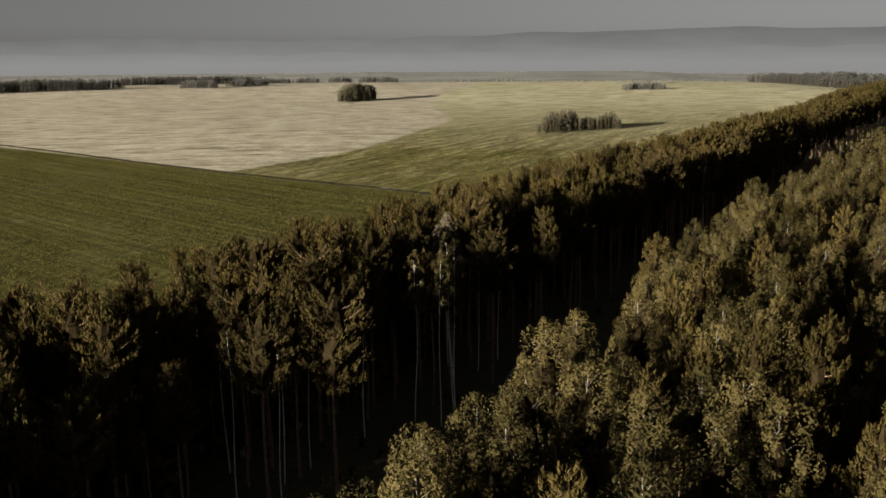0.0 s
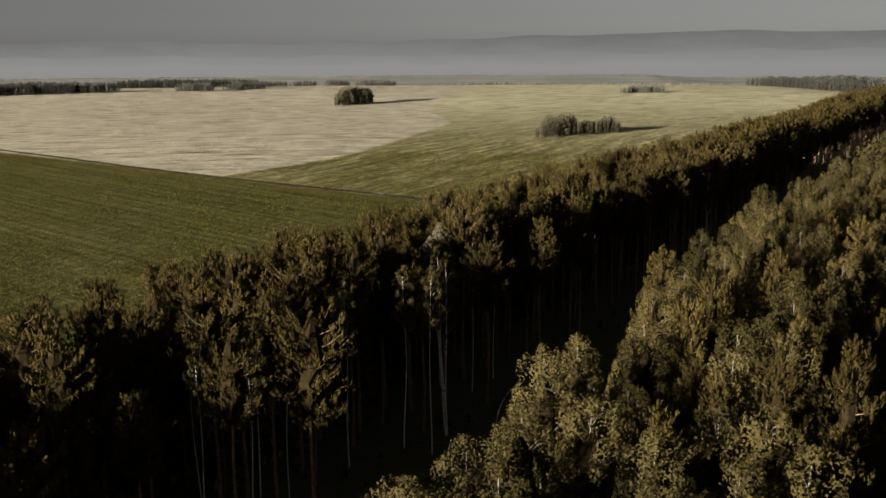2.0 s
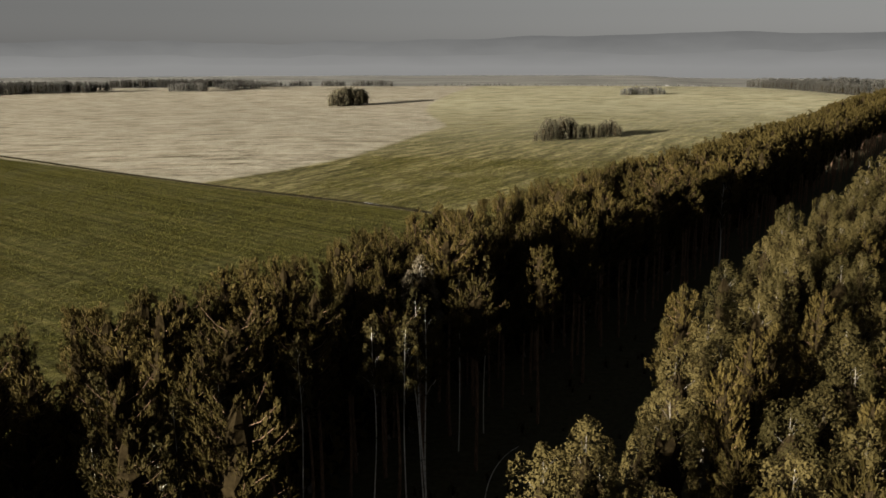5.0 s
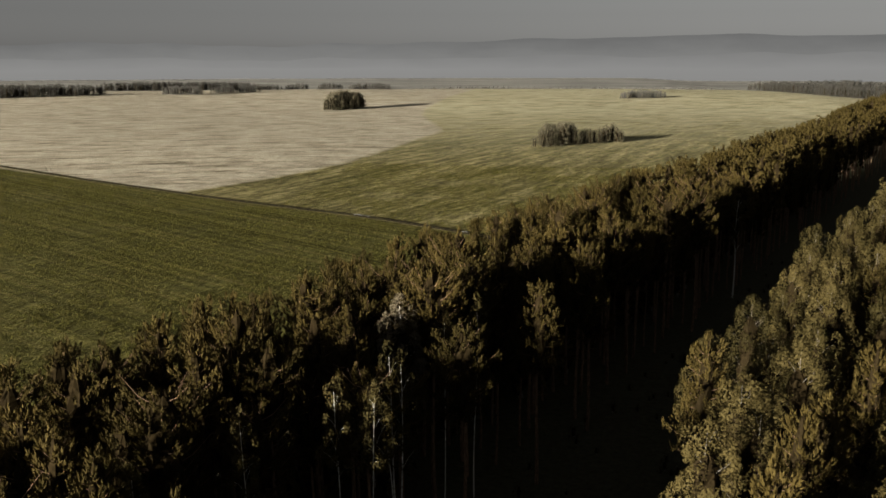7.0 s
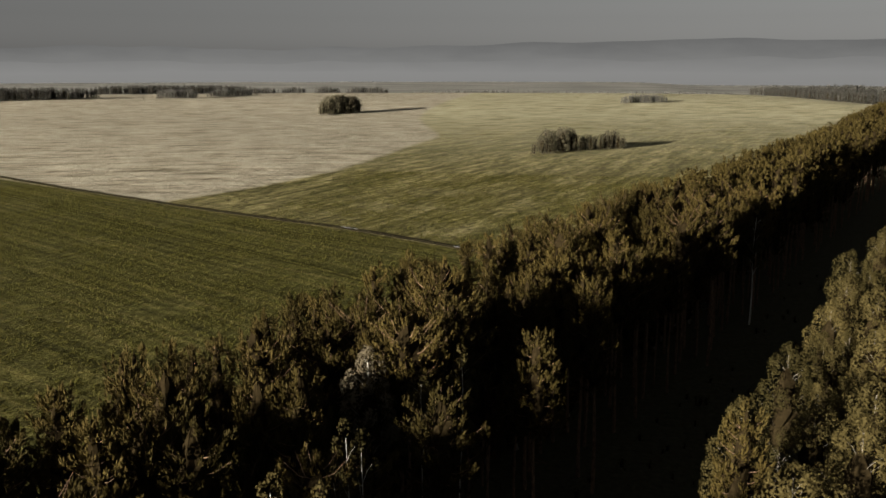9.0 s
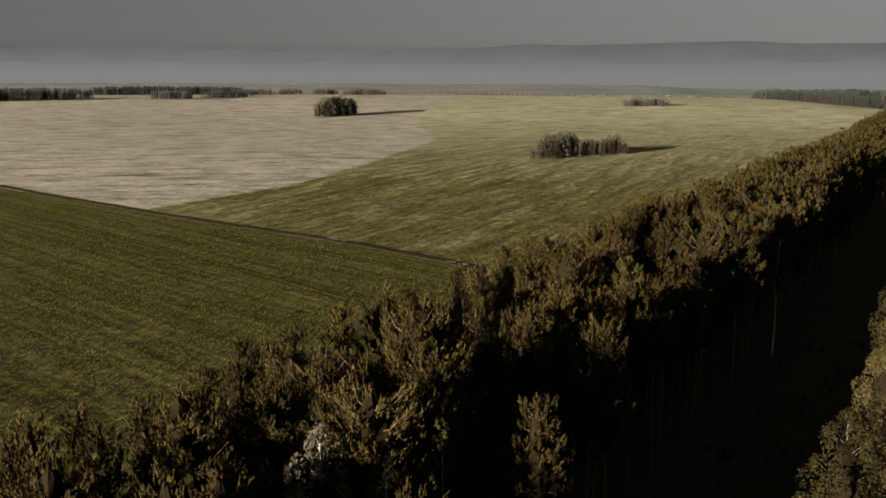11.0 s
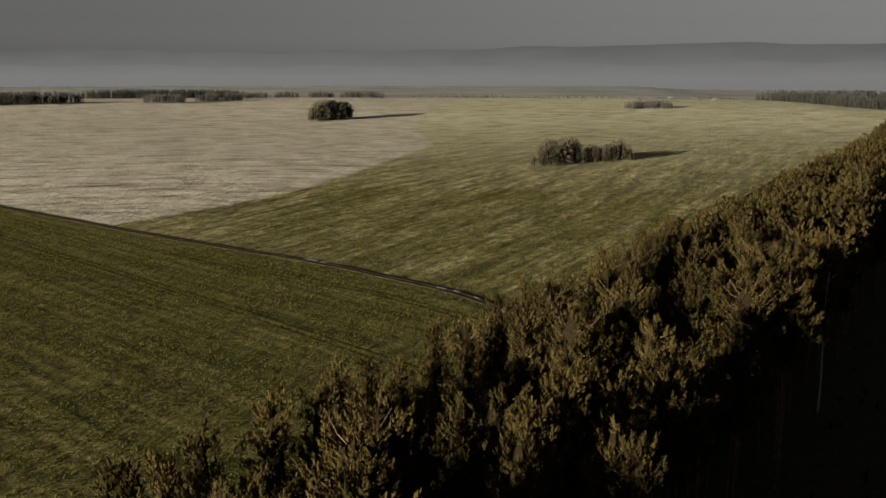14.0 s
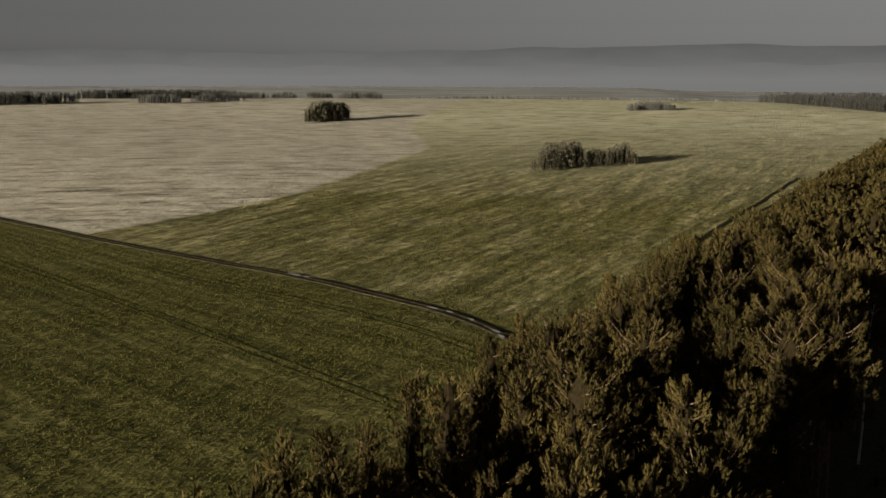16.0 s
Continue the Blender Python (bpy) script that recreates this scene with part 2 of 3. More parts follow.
def plumes(rng, bases, ways, tall, wide, count, length, width):
    """Upright brushes of needles: narrow triangles that lie like shingles round each shoot."""
    m = len(bases)
    axis = ways / (np.linalg.norm(ways, axis=1)[:, None] + 1e-9)
    u = np.cross(axis, rng.normal(0, 1, (m, 3)))
    u /= np.linalg.norm(u, axis=1)[:, None] + 1e-9
    v = np.cross(axis, u)
    grow = rng.uniform(0.75, 1.25, m)
    n = m * count
    axis, u, v = np.repeat(axis, count, 0), np.repeat(u, count, 0), np.repeat(v, count, 0)
    h, r = np.repeat(tall * grow, count)[:, None], np.repeat(wide * grow, count)[:, None]
    f = rng.uniform(0, 1, n)[:, None]
    a = rng.uniform(0, 2 * math.pi, n)[:, None]
    out = u * np.cos(a) + v * np.sin(a)
    p = np.repeat(bases, count, 0) + axis * f * h + out * r * (1 - 0.75 * f ** 2) * rng.uniform(0.55, 1.0, (n, 1))
    w = axis * 0.95 + out * 0.5 * (1.1 - f) + rng.normal(0, 0.17, (n, 3))
    w /= np.linalg.norm(w, axis=1)[:, None]
    nrm = out * 0.85 + axis * 0.35 + rng.normal(0, 0.22, (n, 3))
    side = np.cross(w, nrm)
    side /= np.linalg.norm(side, axis=1)[:, None] + 1e-9
    ln = length * rng.uniform(0.7, 1.25, (n, 1))
    wd = width * rng.uniform(0.7, 1.3, (n, 1))
    return np.stack([p - side * wd / 2, p + side * wd / 2, p + w * ln], 1).reshape(-1, 3)


def lobes_of_leaves(rng, centres, outward, wide, tall, count, size):
    """Leafy lobes: pointed leaves hung like shingles on the outside of upright ellipsoids."""
    m = len(centres)
    n = m * count
    grow = np.repeat(rng.uniform(0.7, 1.25, m), count)[:, None]
    d = rng.normal(0, 1, (n, 3)) + np.repeat(outward, count, 0) * 0.9 + np.array((0, 0, 0.35))
    d /= np.linalg.norm(d, axis=1)[:, None]
    p = np.repeat(centres, count, 0) + d * grow * np.array((wide, wide, tall)) * rng.uniform(0.72, 1.06, (n, 1))
    nrm = d + np.array((0, 0, 0.12)) + rng.normal(0, 0.3, (n, 3))
    nrm /= np.linalg.norm(nrm, axis=1)[:, None]
    w = np.cross(nrm, rng.normal(0, 1, (n, 3)))
    w = w / (np.linalg.norm(w, axis=1)[:, None] + 1e-9) + np.array((0, 0, -0.7))
    w /= np.linalg.norm(w, axis=1)[:, None] + 1e-9
    side = np.cross(w, nrm)
    side /= np.linalg.norm(side, axis=1)[:, None] + 1e-9
    s = size * rng.uniform(0.6, 1.35, (n, 1))
    return np.stack([p - w * s * 0.5 - side * s * 0.32, p - w * s * 0.5 + side * s * 0.32, p + w * s * 0.75], 1).reshape(-1, 3)


def tris(n):
    return [(i, i + 1, i + 2) for i in range(0, n, 3)]


def add_tube(tv, tf, points, radii, sides):
    v, f = tube(points, radii, sides)
    o = len(tv)
    tv += list(v)
    tf += [tuple(i + o for i in q) for q in f]


def crown_reach(form, f):
    """Reach of a pine's branches over the crown: a rounded fan, a layered cone, or a low bushy egg."""
    if form == "fan":
        return 0.28 + 0.8 * math.sin(math.pi * (0.2 + 0.68 * f)) ** 0.8
    if form == "cone":
        return 0.12 + 0.92 * (1 - f) ** 0.8 * min(1.0, 0.55 + 3 * f)
    return 0.22 + 0.82 * math.sin(math.pi * (0.22 + 0.7 * f)) * (1.08 - 0.35 * f)


def pine_shape(seed, tall=20.0, bare=0.5, wide=2.5, detail=1.0, form="fan"):
    """Scots pine: tall trunk, whorls of rising branches that end in upright needle brushes."""
    rng = np.random.default_rng(seed)
    near = detail > 0.6
    lean = rng.normal(0, 0.012, 2)
    zs = np.linspace(-0.3, tall * 0.92, 9 if near else 4)
    curve = [np.array((lean[0] * z + 0.12 * math.sin(z * 0.35 + seed), lean[1] * z + 0.12 * math.sin(z * 0.3 + 2 * seed), z)) for z in zs]
    rad = [0.2 * (1 - 0.86 * max(z, 0) / tall) for z in zs]
    tv, tf = [], []
    add_tube(tv, tf, curve, rad, 7 if near else 4)
    bases, ways = [], []
    low, z = tall * bare, tall * bare
    while z < tall - 1.1:
        f = (z - low) / (tall - low)
        reach = wide * crown_reach(form, f)
        whorl = rng.integers(4, 7) if near else 4
        first = rng.uniform(0, 2 * math.pi)
        for turn in range(whorl):
            a = first + 2 * math.pi * turn / whorl + rng.normal(0, 0.3)
            r = reach * rng.uniform(0.62, 1.12)
            up = rng.uniform(0.3, 0.55) + (0.45 if form == "fan" else 0.15) * f
            out, flank = np.array((math.cos(a), math.sin(a), 0)), np.array((-math.sin(a), math.cos(a), 0))
            base = np.array((lean[0] * z, lean[1] * z, z - 0.35 * r))
            tip = base + out * r + np.array((0, 0, r * up))
            mid = base + out * r * 0.55 + np.array((0, 0, r * up * 0.35))
            if near:
                add_tube(tv, tf, [base, mid, tip], [0.05, 0.032, 0.012], 3)
            for s in np.linspace(0.42, 1.0, max(2, int(round((1.6 + r * 1.9) * (1.0 if near else 0.4))))):
                p = (1 - s) ** 2 * base + 2 * s * (1 - s) * mid + s * s * tip
                bases.append(p + flank * rng.normal(0, 0.34) * (0.4 + r * 0.35) + np.array((0, 0, rng.normal(-0.1, 0.14))))
                ways.append(out * rng.uniform(0.1, 0.42) + flank * rng.normal(0, 0.14) + np.array((0, 0, 0.9)))
        z += rng.uniform(0.75, 1.05) / (1.0 if near else 0.62)
    for k in range(4 if near else 2):
        bases.append(np.array((lean[0] * tall, lean[1] * tall, tall - 1.1)) + rng.normal(0, 0.26, 3) * (1, 1, 0.6))
        ways.append(np.array((0, 0, 1.0)) + rng.normal(0, 0.16, 3))
    # a few dead snags below the crown
    if near:
        for _ in range(rng.integers(4, 9)):
            zz = rng.uniform(low * 0.55, low)
            a = rng.uniform(0, 6.28)
            p = np.array((lean[0] * zz, lean[1] * zz, zz))
            add_tube(tv, tf, [p, p + np.array((math.cos(a), math.sin(a), -0.1)) * rng.uniform(0.5, 1.5)], [0.03, 0.01], 3)
    if near:
        cv = plumes(rng, np.array(bases), np.array(ways), 0.78, 0.21, 21, 0.33, 0.11)
    else:
        cv = plumes(rng, np.array(bases), np.array(ways), 1.0, 0.38, 7, 0.62, 0.4)
    levels = []
    for f in np.linspace(0.0, 0.93, 8):
        reach = wide * crown_reach(form, f)
        z = low + (tall - low) * f
        levels.append(((lean[0] * z, lean[1] * z, z - 0.15 * reach + 0.2), (0.4 if 0 < f < 0.9 else 0.1) * reach))
    hv, hf = heart(rng, levels, 9 if near else 6)
    cv, cf = with_heart(cv, hv, hf)
    cv[:, 2] *= tall / cv[:, 2].max()
    return np.array(tv), tf, cv, cf


def birch_shape(seed, tall=17.0, bare=0.35, wide=2.6, detail=1.0, lobes=26, stems=1, stem=0.15, fat=0.72, leaf=0.19, per=140, core=0.42):
    """Birch: pale stems, rising limbs and a rounded crown of upright leafy lobes."""
    rng = np.random.default_rng(seed)
    near = detail > 0.6
    tv, tf, centres, outs = [], [], [], []
    for s in range(stems):
        a0 = rng.uniform(0, 6.28)
        sp = 0.0 if stems == 1 else 0.09
        head = np.array((math.cos(a0) * sp, math.sin(a0) * sp, 1.0)) + rng.normal(0, 0.012, 3) * (1, 1, 0)
        th = tall * rng.uniform(0.86, 0.97) if s else tall
        zs = np.linspace(-0.02, 0.94, 9 if near else 4)
        curve = [head * z * th + np.array((0.14 * math.sin(z * 7 + seed + s), 0.14 * math.sin(z * 5 + 2 * seed), 0)) for z in zs]
        add_tube(tv, tf, curve, [stem * (1 - 0.87 * max(z, 0)) for z in zs], 7 if near else 3)
        count = max(3, lobes // stems)
        for k in range(count):
            # lobes wind up round the crown from its skirt to its rounded head
            g = (k + rng.uniform(0.1, 0.9)) / count
            z = th * (bare + (0.95 - bare) * g)
            r = wide * math.sin(math.pi * (0.2 + 0.72 * g)) ** 0.75 * rng.uniform(0.55, 1.0)
            a = 2.4 * k + rng.normal(0, 0.4)
            out = np.array((math.cos(a), math.sin(a), 0.0))
            tip = head * z + out * r
            base = head * max(z - r * 1.3, th * 0.15)
            if near and k % 2 == 0:
                add_tube(tv, tf, [base, (base + tip) / 2 + np.array((0, 0, 0.2)), tip], [0.22 * stem, 0.14 * stem, 0.008], 3)
            centres.append(tip)
            outs.append(out)
        centres.append(head * (th - fat))
        outs.append(np.array((0, 0, 0.6)))
    cv = lobes_of_leaves(rng, np.array(centres), np.array(outs), fat, fat * 1.45, per, leaf)
    levels = []
    for g in np.linspace(0.0, 0.9, 8):
        r = wide * math.sin(math.pi * (0.2 + 0.72 * g)) ** 0.75
        z = tall * (bare + (0.93 - bare) * g)
        levels.append(((head[0] * z, head[1] * z, z), core * (1.1 if 0 < g < 0.85 else 0.2) * r))
    hv, hf = heart(rng, levels, 9 if near else 6)
    cv, cf = with_heart(cv, hv, hf)
    cv[:, 2] *= tall / cv[:, 2].max()
    return np.array(tv), tf, cv, cf


class Kind:
    """One tree with its parts, and copies of it."""

    def __init__(self, name, shape, bark, leaf, label, category, group):
        tv, tf, cv, cf = shape
        self.root = tagged(new(name), label, category, group)
        for part_name, me in (("trunk", mesh_of("trunk", tv, tf, bark, True)), ("crown", mesh_of("crown", cv, cf, leaf, inner=TWIG_SHADE))):
            new(part_name, me).parent = self.root
        self.used = False

    def put(self, x, y, size=1.0, turn=0.0, label="", wide=1.0):
        m = Matrix.LocRotScale((x, y, float(height(x, y))), Euler((0, 0, turn)), (size * wide, size * wide, size))
        if not self.used:
            self.used = True
            self.root.matrix_basis = m
            ob = self.root
        else:
            ob = copy_thing(self.root, Matrix.Identity(4))
            ob.matrix_basis = m
        if label:
            ob["label"] = label
        return ob


def scatter(rng, inside, x0, x1, y0, y1, gap, taken=()):
    """Places at least gap apart, kept clear of those taken."""
    cell, out = {}, []

    def ok(x, y, g):
        i, j = int(x // gap), int(y // gap)
        return all((x - a) ** 2 + (y - b) ** 2 > g * g for di in (-1, 0, 1) for dj in (-1, 0, 1) for a, b in cell.get((i + di, j + dj), ()))

    for x, y in taken:
        cell.setdefault((int(x // gap), int(y // gap)), []).append((x, y))
    tries = int((x1 - x0) * (y1 - y0) / gap ** 2 * 9)
    for x, y in zip(rng.uniform(x0, x1, tries), rng.uniform(y0, y1, tries)):
        if inside(x, y) and ok(x, y, gap):
            cell.setdefault((int(x // gap), int(y // gap)), []).append((x, y))
            out.append((x, y))
    return out


def joined(name, shapes, places, bark, leaf, label, category):
    """Many far trees as one object: trunk and crown meshes, from simple shapes."""
    rng = np.random.default_rng(len(places) + 7)
    root = tagged(new(name), label, category, kind="stuff")
    for which, part_name, mat in ((0, "trunks", bark), (2, "crowns", leaf)):
        vs, fs, o = [], [], 0
        rr = np.random.default_rng(5)
        for x, y, size in places:
            sh = shapes[rr.integers(len(shapes))]
            v, f = sh[which], sh[which + 1]
            a = rr.uniform(0, 6.28)
            c, s = math.cos(a) * size, math.sin(a) * size
            w = np.stack([v[:, 0] * c - v[:, 1] * s + x, v[:, 0] * s + v[:, 1] * c + y, v[:, 2] * size + float(height(x, y))], 1)
            vs.append(w)
            fs += [tuple(i + o for i in q) for q in f]
            o += len(v)
        new(part_name, mesh_of(part_name, np.concatenate(vs), fs, mat, inner=TWIG_SHADE if which else None)).parent = root
    return root


rng = np.random.default_rng(11)
PINE_LABEL = "tall Scots pine with bare trunk and olive needle crown"
BIRCH_LABEL = "leafy birch with rounded golden-olive crown in close woodland"
EDGE_LABEL = "bushy pine with needles down to the field grass"
BELT_FORMS = ((0.62, 2.7, "fan"), (0.66, 2.5, "egg"), (0.58, 2.9, "cone"), (0.5, 2.8, "cone"), (0.54, 2.7, "cone"), (0.62, 2.5, "fan"))
pines = [Kind("pine_tree", pine_shape(i, 20, bare, wide, 1.0, form), PINE_BARK, NEEDLES, PINE_LABEL, "tree", "pines of the forest belt") for i, (bare, wide, form) in enumerate(BELT_FORMS)]
edge_pines = [Kind("pine_tree", pine_shape(10 + i, 17, (0.14, 0.2, 0.26)[i], (2.7, 3.0, 2.6)[i], 1.0, "cone"), PINE_BARK, NEEDLES, EDGE_LABEL, "tree", "pines of the forest belt") for i in range(3)]
low_pines = [Kind("pine_tree", pine_shape(20 + i, 19, 0.45, 2.8, 1.0, "cone"), PINE_BARK, NEEDLES, "bushy pine with upturned branches in mixed woodland", "tree", "pines of the woodland") for i in range(3)]
birches = [Kind("birch_tree", birch_shape(40 + i, 19, 0.46, 2.35 + 0.2 * (i % 3), 1.0, 35), DARK_BARK, LEAVES, BIRCH_LABEL, "tree", "birches of the woodland") for i in range(6)]
slim = [Kind("birch_tree", birch_shape(60 + i, 20, 0.66, 1.15, 1.0, 18, 1, 0.075, 0.44, 0.17, 60, 0.1), BIRCH_BARK, LEAVES, "slender white-barked birch with thin high crown", "tree", "birches among the pines") for i in range(3)]

# pines whose places are known: x, y, top
HERO_PINES = [
    (-51.0, 79.5, 18.6), (-47.5, 84.5, 18.4), (-41.3, 83.3, 20.4), (-42.0, 96.5, 18.8), (-39.0, 102.5, 18.2),
    (-17.5, 69.3, 22.0), (-20.0, 110.7, 19.8), (-22.5, 66.5, 20.8), (-0.9, 118.5, 20.6), (4.6, 132.3, 21.6), (-18.5, 104.0, 21.3),
    (-6.5, 106.0, 20.0), (12.4, 174.4, 20.3), (2.1, 182.6, 19.0), (-9.8, 149.7, 18.0), (4.4, 160.2, 20.2), (-35.5, 71.0, 19.5),
    (25.0, 186.3, 20.5), (-13.0, 98.0, 19.0), (-19.8, 96.6, 21.0), (-28.8, 106.0, 19.9), (-34.3, 101.4, 18.6), (-23.2, 78.2, 20.8),
    (-18.8, 132.5, 18.5), (-11.9, 147.8, 17.8), (-24.5, 121.6, 19.1), (-28.2, 121.9, 18.3), (-26.5, 111.4, 20.4), (-33.7, 106.3, 18.9), (-34.5, 88.9, 20.5),
    (-3.1, 172.3, 18.6), (-12.8, 158.1, 17.2), (-7.7, 167.1, 16.8), (-19.4, 107.1, 19.2), (0.8, 152.0, 20.5), (7.5, 147.5, 21.0),
    (21.8, 172.3, 22.0), (5.2, 185.3, 18.8), (15.6, 181.9, 20.2), (0.8, 177.4, 19.3), (1.3, 188.3, 17.6), (31.7, 234.1, 18.6), (35.8, 250.0, 20.5),
]
placed = []


def put_pine(i, x, y, top, turn):
    if x - band_left(y) < 5:
        edge_pines[i % 3].put(x, y, top / 17.0, turn)
    else:
        pines[i % 6].put(x, y, top / 20.0, turn)


for i, (x, y, top) in enumerate(HERO_PINES):
    put_pine(i, x, y, top, 1.7 * i)
    placed.append((x, y))
lone = Kind("birch_tree", birch_shape(75, 18.4, 0.5, 1.8, 1.0, 28, 1, 0.15, 0.5, 0.2, 60, 0.1), BIRCH_BARK, LEAVES, "lone white-barked birch with thin oval crown at the clearing", "tree", "birches among the pines")
lone.put(31.8, 194.0, 1.0, 0.4)
slim[1].put(-14.2, 93.2, 0.98, 0.4)
slim[2].put(-11.4, 92.0, 1.0, 2.0)
slim[0].put(-22.3, 70.0, 0.95, 1.0)
THIN_BIRCHES = [(-26.9, 71.0), (-24.3, 76.7), (-22.7, 80.1), (-19.0, 88.2), (-8.8, 110.3), (-6.5, 115.0)]
for i, (x, y) in enumerate(THIN_BIRCHES):
    slim[i % 3].put(x, y, 0.9 + 0.02 * i, 2.1 * i)
fork = Kind("birch_tree", birch_shape(71, 20.6, 0.6, 1.5, 1.0, 30, 3, 0.085, 0.44, 0.17, 46, 0.06), BIRCH_BARK, LEAVES, "forked white birch with several slender stems", "tree", "birches among the pines")
fork.put(-10.4, 97.0, 1.0, 0.7)
bleached = Kind("birch_tree", birch_shape(72, 20.6, 0.62, 2.1, 1.0, 24, fat=0.6, per=110), BIRCH_BARK, PALE_LEAVES, "birch with pale bleached leaves among dark pines", "tree", "birches among the pines")
bleached.put(-12.9, 112.0, 1.0, 0.0)
placed += THIN_BIRCHES + [(31.8, 194.0), (-14.2, 93.2), (-11.4, 92.0), (-22.3, 70.0), (-10.4, 97.0), (-12.9, 112.0)]


def leaning_birch():
    """A thin bare sapling that bows over the clearing."""
    pts = [np.array((0.0, 0.0, -0.1)) + np.array((0.9 * f ** 2 * 3.4, 0.8 * f ** 2, 7.5 * f - 1.6 * f ** 3)) for f in np.linspace(0, 1, 9)]
    v, f = tube(pts, [0.07 * (1 - 0.8 * k / 8) for k in range(9)], 6)
    ob = tagged(new("birch_sapling", mesh_of("birch_sapling", v, f, BIRCH_BARK, True)), "thin bowed bare birch sapling by the clearing", "sapling")
    ob.location = (-5.2, 98.5, 0)


leaning_birch()


def belt_top(x, y):
    """Tree tops of the belt: lower along the field, fullest towards the clearing."""
    deep = x - band_left(y)
    return float(np.interp(deep, (-1, 3, 8, 14), (16.6, 18.8, 19.6, 20.2))) * (rng.uniform(0.96, 1.05) if rng.random() < (0.7 if deep < 7 else 0.45) else rng.uniform(0.66, 0.84)) + float(np.interp(y, (80, 100, 135, 160, 250), (0, 1.8, 1.5, 1.2, 1.9)))


belt = scatter(rng, lambda x, y: band_left(y) < x < band_right(y), -80, 110, 15, 240, 3.2, placed)
near_belt = [p for p in belt if 50 < p[1] < 215]
for n, (x, y) in enumerate(near_belt):
    if y < 140 and band_right(y) - x < 12 and rng.random() < 0.06:
        slim[n % 3].put(x, y, rng.uniform(0.85, 0.98), rng.uniform(0, 6.28))
    else:
        put_pine(int(rng.integers(60)), x, y, belt_top(x, y), rng.uniform(0, 6.28))

# trees of the wood whose places are known: x, y, top
HERO_WOOD = [
    (0.3, 69.4, 19.6), (2.6, 75.8, 18.4), (-4.3, 55.9, 18.3), (-6.1, 42.7, 19.7), (6.7, 55.8, 19.2), (10.3, 50.6, 19.7), (14.2, 52.9, 19.8), (6.6, 48.6, 19.2),
    (-11.3, 40.6, 18.0), (13.5, 69.8, 19.7), (13.6, 112.5, 17.8), (8.4, 80.6, 19.0), (34.3, 157.0, 19.7), (31.6, 148.5, 18.8), (14.1, 99.8, 18.6), (10.1, 91.7, 18.4), (19.8, 125.0, 18.0),
]
WOOD_PINES = [(19.2, 62.2, 21.4), (15.6, 63.6, 22.0), (12.4, 107.4, 19.4), (19.4, 76.7, 20.2)]
wood_taken = []
for i, (x, y, top) in enumerate(HERO_WOOD):
    birches[i % 6].put(x, y, top / 19.0, 1.3 * i)
    wood_taken.append((x, y))
for i, (x, y, top) in enumerate(WOOD_PINES):
    low_pines[i % 3].put(x, y, top / 19.0, 1.3 * i)
    wood_taken.append((x, y))
wood = scatter(rng, lambda x, y: wood_left(y) < x < 0.37 * y + 15, -30, 110, 24, 200, 3.7, wood_taken)
for n, (x, y) in enumerate(wood):
    deep = x - wood_left(y)
    top = rng.uniform(17.8, 20.0) if rng.random() < 0.52 else rng.uniform(14.2, 16.6)
    if deep > 7 and rng.random() < (0.45 if y < 125 else 0.3):
        low_pines[n % 3].put(x, y, (top + 0.5) / 19.0, rng.uniform(0, 6.28))
    else:
        birches[rng.integers(6)].put(x, y, (top - (1.5 if deep < 2.5 else 0)) / 19.0, rng.uniform(0, 6.28))

rest_belt = [p for p in belt if not 50 < p[1] < 215]
far_pines = [pine_shape(100 + i, 20, (0.4, 0.55, 0.6, 0.5)[i], 2.4, 0.5, ("egg", "fan", "fan", "cone")[i]) for i in range(4)]
far_birches = [birch_shape(110 + i, 19, 0.3, 2.3, 0.42, 16, fat=0.85, leaf=0.5, per=16) for i in range(4)]
spots = scatter(rng, lambda x, y: band_left(y) < x < band_right(y), 10, 300, 240, 640, 3.5, placed)
behind = scatter(rng, lambda x, y: band_left(y) < x < band_right(y), -150, -20, -110, 15, 3.6)
joined("pine_forest", far_pines, [(x, y, belt_top(x, y) / 20.0) for x, y in spots + rest_belt + behind], PINE_BARK, NEEDLES, "long belt of dense pines along the field", "forest")
spots = scatter(rng, lambda x, y: wood_left(y) < x < 0.4 * y + 20, 40, 300, 200, 560, 4.0)
spots += scatter(rng, lambda x, y: wood_left(y) < x < 42, -70, 45, -90, 24, 5.0)
joined("birch_wood", far_birches, [(x, y, rng.uniform(0.8, 1.0)) for x, y in spots], DARK_BARK, LEAVES, "dense birch woodland beside the pine belt", "forest")

# young growth along the field side and in the clearing
shrub_shapes = [birch_shape(130 + i, 3.2, 0.1, 1.0, 0.3, 7, fat=0.45, leaf=0.36, per=10) for i in range(3)]


def shrub_places(count, y0, y1, side):
    out = []
    for y in rng.uniform(y0, y1, count):
        x = band_left(y) - rng.uniform(-5, 3) if side == "field" else band_right(y) + rng.uniform(1, 17)
        out.append((x, y, rng.uniform(0.7, 1.9) if side == "field" else rng.uniform(0.2, 0.5)))
    return out


joined("shrubs", shrub_shapes, shrub_places(480, -60, 330, "field"), DARK_BARK, NEEDLES, "low bushes along the field edge of the pines", "shrubs")
# Close growth added inside the belt to keep low sun off the clearing.
inner = []
for y in rng.uniform(-80, 330, 1000):
    inner.append((rng.uniform(band_left(y), band_right(y) - 8), y, rng.uniform(0.9, 2.9)))
joined("undergrowth", shrub_shapes, inner, DARK_BARK, NEEDLES, "dark young trees and bushes under the pines", "undergrowth")
